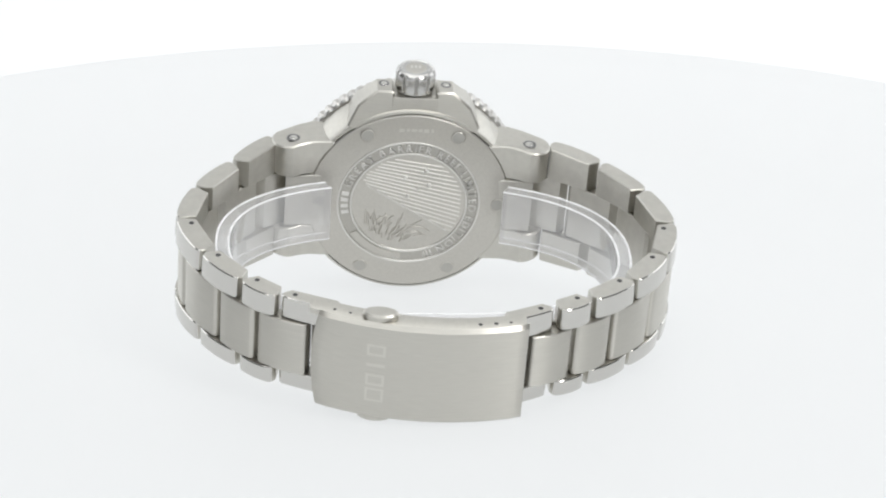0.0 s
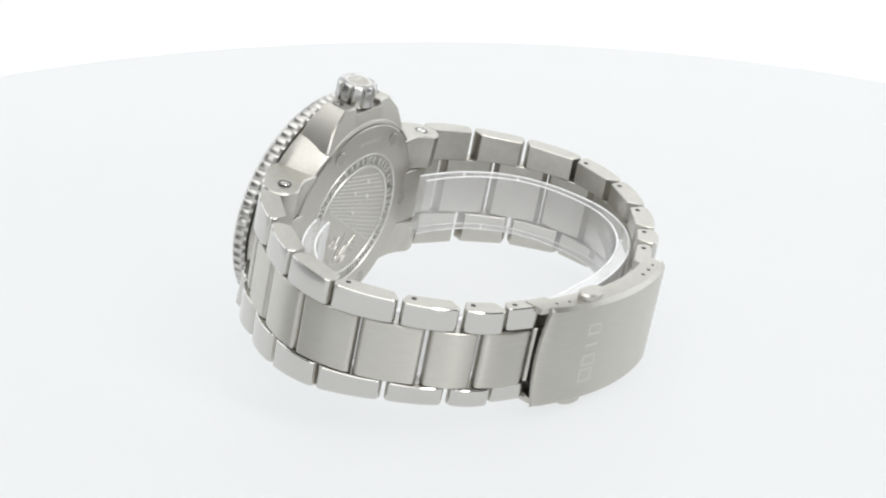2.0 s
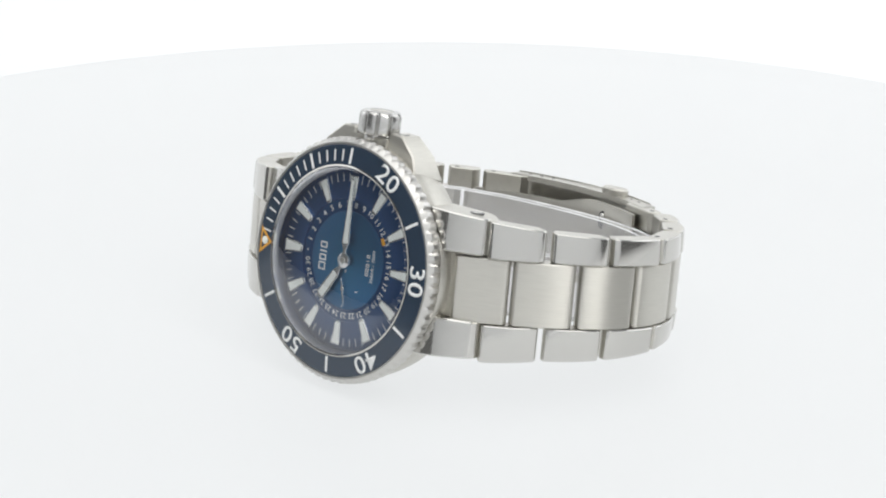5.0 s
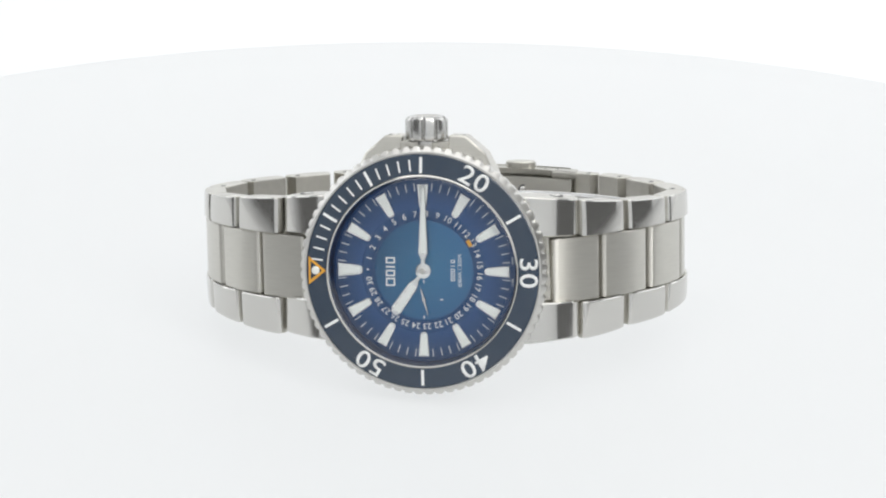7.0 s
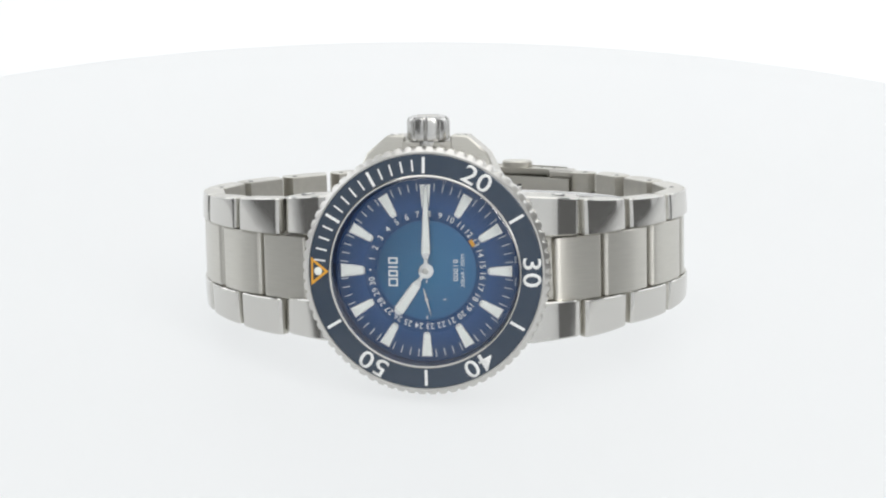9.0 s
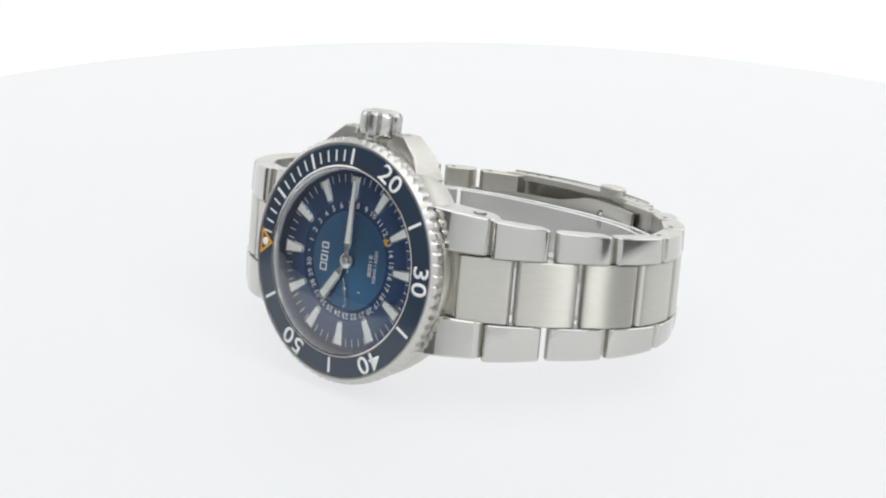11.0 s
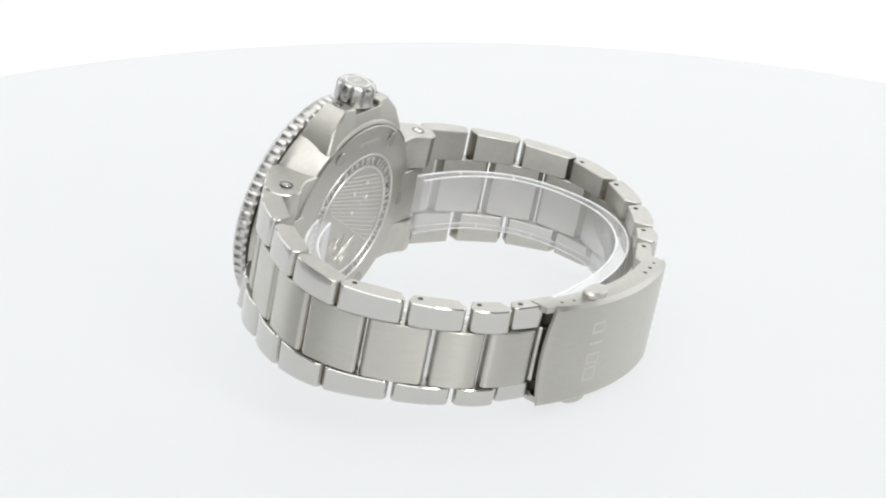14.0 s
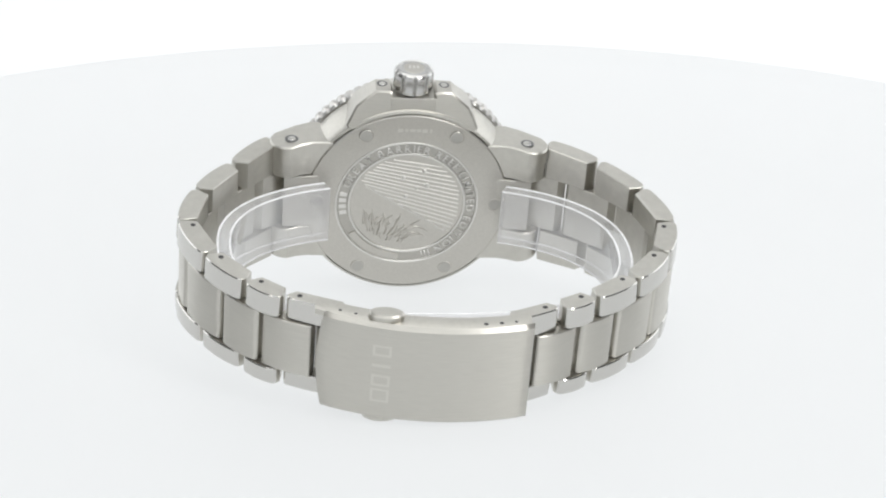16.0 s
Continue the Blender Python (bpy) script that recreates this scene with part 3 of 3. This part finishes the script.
def make_crown():
    def flutes(a, r, h):
        if r < 3.5 or h > 26.4:
            return 0
        p = (a * 10 / (2 * math.pi) + 0.5) % 1.0
        d = min(p, 1 - p)
        return -0.6 * max(0.0, 1 - (d / 0.16) ** 2) * (1.0 if h < 26.0 else 0.6)
    bm = bmesh.new()
    lathe(bm, [(0, 21.6), (2.6, 21.6), (2.6, 22.3), (3.2, 22.4), (3.55, 22.6), (3.72, 23.0), (3.72, 25.8), (3.6, 26.2), (3.3, 26.55), (2.95, 26.72), (2.7, 26.75), (2.55, 26.66), (0, 26.66)], 200, wobble=flutes, centre=(0, 6.2, 0), axis="z")
    cr = part("crown", bm, m_crown, watch, "fluted polished steel screw-down crown")
    bm = bmesh.new()
    lathe(bm, [(0, 26.73), (1.9, 26.73), (2.05, 26.64)], 32, centre=(0, 6.2, 0), axis="z")
    top = part("crown_top", bm, m_back, cr)
    bm = bmesh.new()
    for sx in (-0.75, 0, 0.75):
        prism(bm, [(sx - 0.2, 5.5), (sx + 0.2, 5.5), (sx + 0.2, 6.3), (sx - 0.2, 6.3)], 26.7, 26.8, lambda u, v, w: (u, v, w), 0.03)
    part("crown_mark", bm, m_relief_lit, cr)


# ---- bracelet: built in a plane that leans 3.1 degrees from the case ----
LEAN, HINGE = radians(3.1), 13.0


def leaned(x, y, z):
    c, s = math.cos(LEAN), math.sin(LEAN)
    d = y - HINGE
    return (x, HINGE + c * d - s * z, s * d + c * z)


def top_edge(y):
    return float(np.interp(y, (8, 17, 25, 40, 55, 70), (12.2, 10.9, 10.4, 9.8, 9.4, 9.3)))


def low_edge(y):
    return -float(np.interp(y, (8, 17, 25, 40, 50, 62), (12.4, 11.5, 11.0, 9.5, 8.8, 8.5)))


def half_core(y):
    return float(np.interp(y, (8, 40, 70), (5.7, 5.4, 5.1)))


JOINTS = {1: [(26.9, 7.6), (34.3, 15.8), (40.9, 24.8), (43.7, 35.8), (39.2, 47.0), (32.3, 55.4), (25.8, 60.7), (15.0, 65.0)],
          -1: [(-26.9, 6.9), (-36.5, 13.0), (-43.9, 21.7), (-47.5, 33.3), (-44.6, 44.2), (-37.7, 53.0), (-29.3, 59.4), (-22.7, 63.1), (-13.2, 67.4)]}


def along(pts, u):
    i = min(int(u), len(pts) - 2)
    f = u - i
    p = [Vector(pts[max(0, min(len(pts) - 1, k))]) for k in (i - 1, i, i + 1, i + 2)]
    return 0.5 * ((2 * p[1]) + (p[2] - p[0]) * f + (2 * p[0] - 5 * p[1] + 4 * p[2] - p[3]) * f * f + (3 * p[1] - p[0] - 3 * p[2] + p[3]) * f ** 3)


def link_piece(name, a, b, sx, zlow, zhigh, thick, mat, gap, label, bulge=0.42, drop=0.0, camber=0.0):
    a, b = Vector(a), Vector(b)
    t = (b - a).normalized()
    n = Vector((t.y, -t.x)) * sx
    length = (b - a).length
    poly = []
    g = gap / 2
    span, r = length - gap, 0.8
    for f in (0.0, 0.012, 0.03, 0.055, 0.085, *[0.085 + 0.83 * i / 20 for i in range(1, 20)], 0.915, 0.945, 0.97, 0.988, 1.0):
        e = min(f, 1 - f) * span
        round_off = r - math.sqrt(r * r - (r - e) ** 2) if e < r else 0.0
        poly.append((g + span * f, bulge * (1 - (2 * f - 1) ** 2) - round_off - drop))
    poly += [(length - g, -1.5 - drop), (length - g - 1.1, -thick), (g + 1.1, -thick), (g, -1.5 - drop)]

    def place(s, h, z):
        p = a + t * s + n * h
        return leaned(p.x, p.y, z)
    yy = lambda s: (a + t * s).y
    bm = bmesh.new()
    count, outward = len(poly), 0 if camber == 0 else (1 if zhigh(a.y) + zlow(a.y) > 0 else -1)

    def ring(share, inset, shift):
        """One outline of the link at a share of its width; the outer face falls away towards the rim."""
        verts = []
        w = share if outward >= 0 else 1 - share
        for q, (s, h) in enumerate(poly):
            if inset:
                p0, p1 = Vector(poly[q - 1]), Vector(poly[(q + 1) % count])
                e = (p1 - p0).normalized()
                s, h = s + inset * e.y, h - inset * e.x
            if h > -1.2 - drop:
                h -= camber * w * w
            z = zlow(yy(s)) * (1 - share) + zhigh(yy(s)) * share + shift
            verts.append(bm.verts.new(place(s, h, z)))
        return verts
    levels = [ring(0, 0.16, 0), ring(0, 0, 0.16)] + [ring(k / 6, 0, 0) for k in range(1, 6)] + [ring(1, 0, -0.16), ring(1, 0.16, 0)]
    for r0, r1 in zip(levels, levels[1:]):
        for k in range(count):
            bm.faces.new((r0[k], r0[(k + 1) % count], r1[(k + 1) % count], r1[k]))
    bm.faces.new(levels[0])
    bm.faces.new(levels[-1])
    ob = part(name, bm, mat, watch, label, 14)
    # only the outer face has the bright finish; the narrow sides and the inside are satin
    ob.data.materials.append(m_side)
    for f in ob.data.polygons:
        if f.normal.x * n.x + f.normal.y * n.y < 0.35:
            f.material_index = 1
    return ob, a, t, n, length


def make_bracelet():
    for sx in (1, -1):
        pts = JOINTS[sx]
        m = len(pts) - 1
        for i in range(m):
            for side in (1, -1):
                lo = (lambda y: half_core(y) + 0.12) if side > 0 else low_edge
                hi = top_edge if side > 0 else (lambda y: -half_core(y) - 0.12)
                ob, a, t, n, length = link_piece("outer_link", pts[i], pts[i + 1], sx, lo, hi, 3.6, m_link, 1.1, "polished steel outer bracelet link", 0.3 if i == m - 1 else 0.62, 0.8 if i == m - 1 else 0.0, 0.2)
                if i >= 3:
                    s = 2.6 if length > 9.5 else 2.4
                    p = a + t * s - n * 2.3
                    z = top_edge(p.y) if side > 0 else low_edge(p.y)
                    # no hole is cut: a dark disc stands for the shade in it
                    bm = bmesh.new()
                    lathe(bm, [(0, z + 0.02 * side), (0.46, z + 0.02 * side), (0.5, z - 0.1 * side)], 16, centre=(p.x, p.y, 0), axis="z")
                    for v in bm.verts:
                        v.co = Vector(leaned(*v.co))
                    part("link_hole", bm, m_hole_shade, ob, "link hole, its shade put into a dark disc")
        # centre row, half a link out of step
        cuts = [along(pts, k + 0.5) for k in range(m)]
        for i in range(m - 1):
            link_piece("centre_link", cuts[i], cuts[i + 1], sx, lambda y: -half_core(y), lambda y: half_core(y), 2.9, m_brushed, 1.0, "brushed steel centre bracelet link", 0.6, 0.2)
        link_piece("centre_link", cuts[-1], pts[-1], sx, lambda y: -half_core(y), lambda y: half_core(y), 2.9, m_brushed, 0.5, "brushed steel centre bracelet link", 0.1, 0.6)
        # end piece between the lugs
        c = cuts[0]
        bm = bmesh.new()
        poly = [(sx * 16.5, 5.6), (sx * 21.6, 6.2), (sx * 22.4, 7.4), (sx * 23.5, 11.8), (sx * 16.5, 11.2)]
        prism(bm, poly, -5.6, 5.6, lambda u, v, w: (u, v, w), 0.15)
        part("end_link", bm, m_brushed, watch, "brushed steel end link between the lugs")
        link_piece("centre_link", (sx * 21.9, 4.6 + (c.y - 4.6) * 0.1), c, sx, lambda y: -half_core(y), lambda y: half_core(y), 2.9, m_brushed, 0.5, "brushed steel centre bracelet link", 0.3, 0.1)


def make_clasp():
    a, b = Vector((18.5, 65.3)), Vector((-16.9, 68.3))
    t = (b - a).normalized()
    n = Vector((t.y, -t.x))
    length = (b - a).length
    rise = 3.7

    def curve(f):
        return a + (b - a) * f + n * (rise * (1 - (2 * f - 1) ** 2) * 0.9)

    def strip(name, f0, f1, h0, h1, z0, z1, mat, label, bev, parent, steps=14):
        """A bent plate along the clasp's curve, between two heights and two widths."""
        bm = bmesh.new()
        rows = []
        for i in range(steps + 1):
            f = f0 + (f1 - f0) * i / steps
            p = curve(f)
            ring = []
            for h, z in ((h0, z0 + bev), (h0, z1 - bev), (h0 + bev * 0.3, z1 - bev * 0.3), (h0 + bev, z1), (h1, z1), (h1, z0), (h0 + bev, z0), (h0 + bev * 0.3, z0 + bev * 0.3)):
                q = p - n * h
                ring.append(bm.verts.new(leaned(q.x, q.y, z)))
            rows.append(ring)
        for r0, r1 in zip(rows, rows[1:]):
            k = len(r0)
            for i in range(k):
                bm.faces.new((r0[i], r0[(i + 1) % k], r1[(i + 1) % k], r1[i]))
        bm.faces.new(rows[0])
        bm.faces.new(rows[-1])
        return part(name, bm, mat, parent, label)
    bm = bmesh.new()
    nf, nz, low, high, thick = 18, 20, -9.6, 9.6, 0.9
    grids = []
    for layer in (0, 1):
        grid = []
        for i in range(nf + 1):
            row = []
            for k in range(nz + 1):
                q = 2 * k / nz - 1
                q = math.copysign(abs(q) ** 0.7, q)
                f = (0.0, 0.02, 0.05, *[0.05 + 0.9 * a / (nf - 4) for a in range(1, nf - 3)], 0.98, 1.0)[i]
                bow = -0.034 * (1 - q * q) * (1 - f)
                end = max(0.0, 1 - f / 0.05) + max(0.0, 1 - (1 - f) / 0.05)
                h = thick if layer else 0.75 * max(0.0, (abs(q) - 0.93) / 0.07) ** 2 + 0.35 * end ** 2
                p = curve(f + bow) - n * h
                row.append(bm.verts.new(leaned(p.x, p.y, low + (high - low) * (q + 1) / 2)))
            grid.append(row)
        for r0, r1 in zip(grid, grid[1:]):
            for k in range(nz):
                bm.faces.new((r0[k], r0[k + 1], r1[k + 1], r1[k]))
        grids.append(grid)
    top, bot = grids
    for a0, b0 in (([r[0] for r in top], [r[0] for r in bot]), ([r[-1] for r in top], [r[-1] for r in bot]), (top[0], bot[0]), (top[-1], bot[-1])):
        for k in range(len(a0) - 1):
            bm.faces.new((a0[k], a0[k + 1], b0[k + 1], b0[k]))
    cover = part("clasp_cover", bm, m_brushed, watch, "brushed steel clasp cover")
    strip("side_wall", -0.05, 0.985, 0.95, 4.4, 8.35, 9.45, m_satin, "satin side of the clasp", 0.1, cover)
    strip("side_wall", 0.015, 0.985, 0.95, 4.4, -9.45, -8.35, m_satin, "satin side of the clasp", 0.1, cover)
    # folding blades inside
    strip("folding_blade", 0.05, 0.95, 4.7, 5.5, -5.2, 5.2, m_brushed_flat, "thin brushed folding blade", 0.1, watch)

    def waist(f):
        return float(np.interp(f, (-0.05, 0.38, 0.60, 1.2), (8.1, 8.1, 6.3, 5.8)))
    bm, rows = bmesh.new(), []
    for i in range(29):
        f = -0.04 + 1.2 * i / 28
        p, w = curve(f), waist(f)
        rows.append([bm.verts.new(leaned(*(p - n * h), z)) for h, z in ((6.0, -w), (6.0, w), (6.7, w), (6.7, -w))])
    for r0, r1 in zip(rows, rows[1:]):
        for k in range(4):
            bm.faces.new((r0[k], r0[(k + 1) % 4], r1[(k + 1) % 4], r1[k]))
    bm.faces.new(rows[0])
    bm.faces.new(rows[-1])
    blade = part("folding_blade", bm, m_brushed_flat, watch, "long brushed folding blade with a slot")
    p = curve(0.25) - n * 6.7
    # the slot is not cut either; a dark plate gives its shade
    bm = bmesh.new()
    prism(bm, arc(0, 0, 1.05, 0, 180, 8) + arc(0, -1.5, 1.05, 180, 360, 8), 0.0, 0.12, lambda u, v, w: leaned(p.x + u * t.x - n.x * (w - 0.06), p.y + u * t.y - n.y * (w - 0.06), 5.6 + v), 0.02)
    part("blade_slot", bm, m_hole_shade, blade, "blade slot, its shade put into a dark plate")
    bm = bmesh.new()
    prism(bm, arc(0, 0.1, 0.6, 0, 350, 14), 0.0, 0.5, lambda u, v, w: leaned(p.x + u * t.x - n.x * w, p.y + u * t.y - n.y * w, 5.6 + v), 0.15)
    part("blade_stud", bm, m_polished, blade, "small bright stud")
    # two push buttons
    for side in (1, -1):
        p = curve(0.29) - n * 2.6
        poly = []
        for k in range(28):
            ang = 2 * math.pi * k / 28
            e = t * (3.05 * math.cos(ang)) + n * (1.75 * math.sin(ang))
            poly.append((p.x + e.x, p.y + e.y))
        bm = bmesh.new()
        prism(bm, poly, 8.9 if side > 0 else -10.75, 10.75 if side > 0 else -8.9, lambda u, v, w: leaned(u, v, w), 0.3)
        part("push_button", bm, m_satin, cover, "oval polished push button")
        for f, r in ((0.07, 0.32), (0.145, 0.3), (0.765, 0.42), (0.84, 0.42), (0.91, 0.3)):
            q = curve(f) - n * (2.2 if f > 0.5 else 2.4)
            # dark disc in place of the shaded hole
            bm = bmesh.new()
            z = side * 9.45
            lathe(bm, [(0, z + 0.02 * side), (r * 0.9, z + 0.03 * side), (r, z - 0.1 * side)], 14, centre=(q.x, q.y, 0), axis="z")
            for v in bm.verts:
                v.co = Vector(leaned(*v.co))
            part("pin_hole", bm, m_hole_shade, cover)
    # engraved maker's mark as plain bars
    for i in range(4):
        zc = -4.6 + 3.0 * i
        hz = (1.35, 1.1, 0.28, 1.1)[i]
        bm = bmesh.new()

        def on_cover(u, v, w):
            q = curve(0.28 + u / length) + n * w
            return leaned(q.x, q.y, v)
        for u0, u1, v0, v1 in frame_bars(-1.6, 1.6, zc - hz, zc + hz, 0.42):
            um = (u0 + u1) / 2
            prism(bm, [(u0, v0), (um, v0), (u1, v0), (u1, v1), (um, v1), (u0, v1)], -0.05, 0.035, on_cover, 0.01)
        part("engraved_bar", bm, m_engraved, cover, "pale engraved maker's mark bar")


# ---- clear cuff that keeps the bracelet open ----
cuff = tagged(new("display_cuff"), "clear acrylic open ring inside the bracelet", "watch holder")


def make_cuff():
    def ring_pt(ang, grow):
        c, s = math.cos(ang), math.sin(ang)
        return (-1.2 + (35.0 + grow) * math.copysign(abs(c) ** 0.86, c), 36.5 + (22.0 + grow) * math.copysign(abs(s) ** 0.86, s))
    a0, a1, n = radians(-90 + 24), radians(270 - 24), 96

    def band(name, section, mat, label):
        bm, rows = bmesh.new(), []
        for i in range(n + 1):
            a = a0 + (a1 - a0) * i / n
            rows.append([bm.verts.new(leaned(*ring_pt(a, g), z)) for g, z in section])
        k = len(section)
        for r0, r1 in zip(rows, rows[1:]):
            for q in range(k):
                bm.faces.new((r0[q], r0[(q + 1) % k], r1[(q + 1) % k], r1[q]))
        bm.faces.new(rows[0])
        bm.faces.new(rows[-1])
        ob = part(name, bm, mat, cuff, label, 50)
        ob.visible_shadow = False
    band("cuff_band", ((0, -5.5), (0, 5.5), (2.6, 5.5), (2.6, -5.5)), m_acrylic, "clear bent acrylic band")
    for z, up in ((5.52, 1), (-5.52, -1)):
        for g in (0.0, 2.2):
            band("cuff_edge", ((g, z), (g + 0.1, z + 0.14 * up), (g + 0.34, z + 0.14 * up), (g + 0.44, z)), m_acrylic_edge, "whitish rounded edge of the acrylic band")


make_tent()
table = make_turntable()
make_case()
make_back()
make_bezel()
make_dial()
make_pointers()
make_glass()
make_crown()
make_bracelet()
make_clasp()
make_cuff()

# ---- movement ----
# the watch's own axes on the turntable when its face looks at the lens
SEAT = Matrix(((0.99847742, 0.02883862, -0.0470232, 0.00254), (-0.01706087, 0.97210774, 0.23391337, -0.02691), (0.05245736, -0.23275496, 0.97111964, -0.1492 - GROUND), (0, 0, 0, 1)))
TURN = [(0.0, -174.75), (0.5, -161.7), (1.0, -148.4), (1.5, -135.1), (2.0, -121.6), (2.5, -108.2), (3.0, -94.4), (3.5, -80.6), (4.0, -67.0), (4.5, -54.1), (5.0, -42.0), (5.5, -31.4),
        (6.0, -22.2), (6.5, -14.7), (7.0, -8.7), (7.5, -4.0), (8.05, 0.0), (8.5, -3.2), (9.0, -7.6), (9.5, -13.3), (10.0, -20.6), (10.5, -29.9), (11.0, -41.0), (11.5, -52.5), (12.0, -65.4),
        (12.5, -79.0), (13.0, -93.0), (13.5, -106.7), (14.0, -120.2), (14.5, -133.6), (15.0, -147.0), (15.5, -160.2), (16.0, -173.4)]


def motions():
    spin = [(t, Matrix.Rotation(radians(a), 4, "Z")) for t, a in TURN]
    walk(watch, [(t, m @ SEAT) for t, m in spin])
    walk(cuff, [(t, m @ SEAT) for t, m in spin])
    walk(table, spin)


motions()
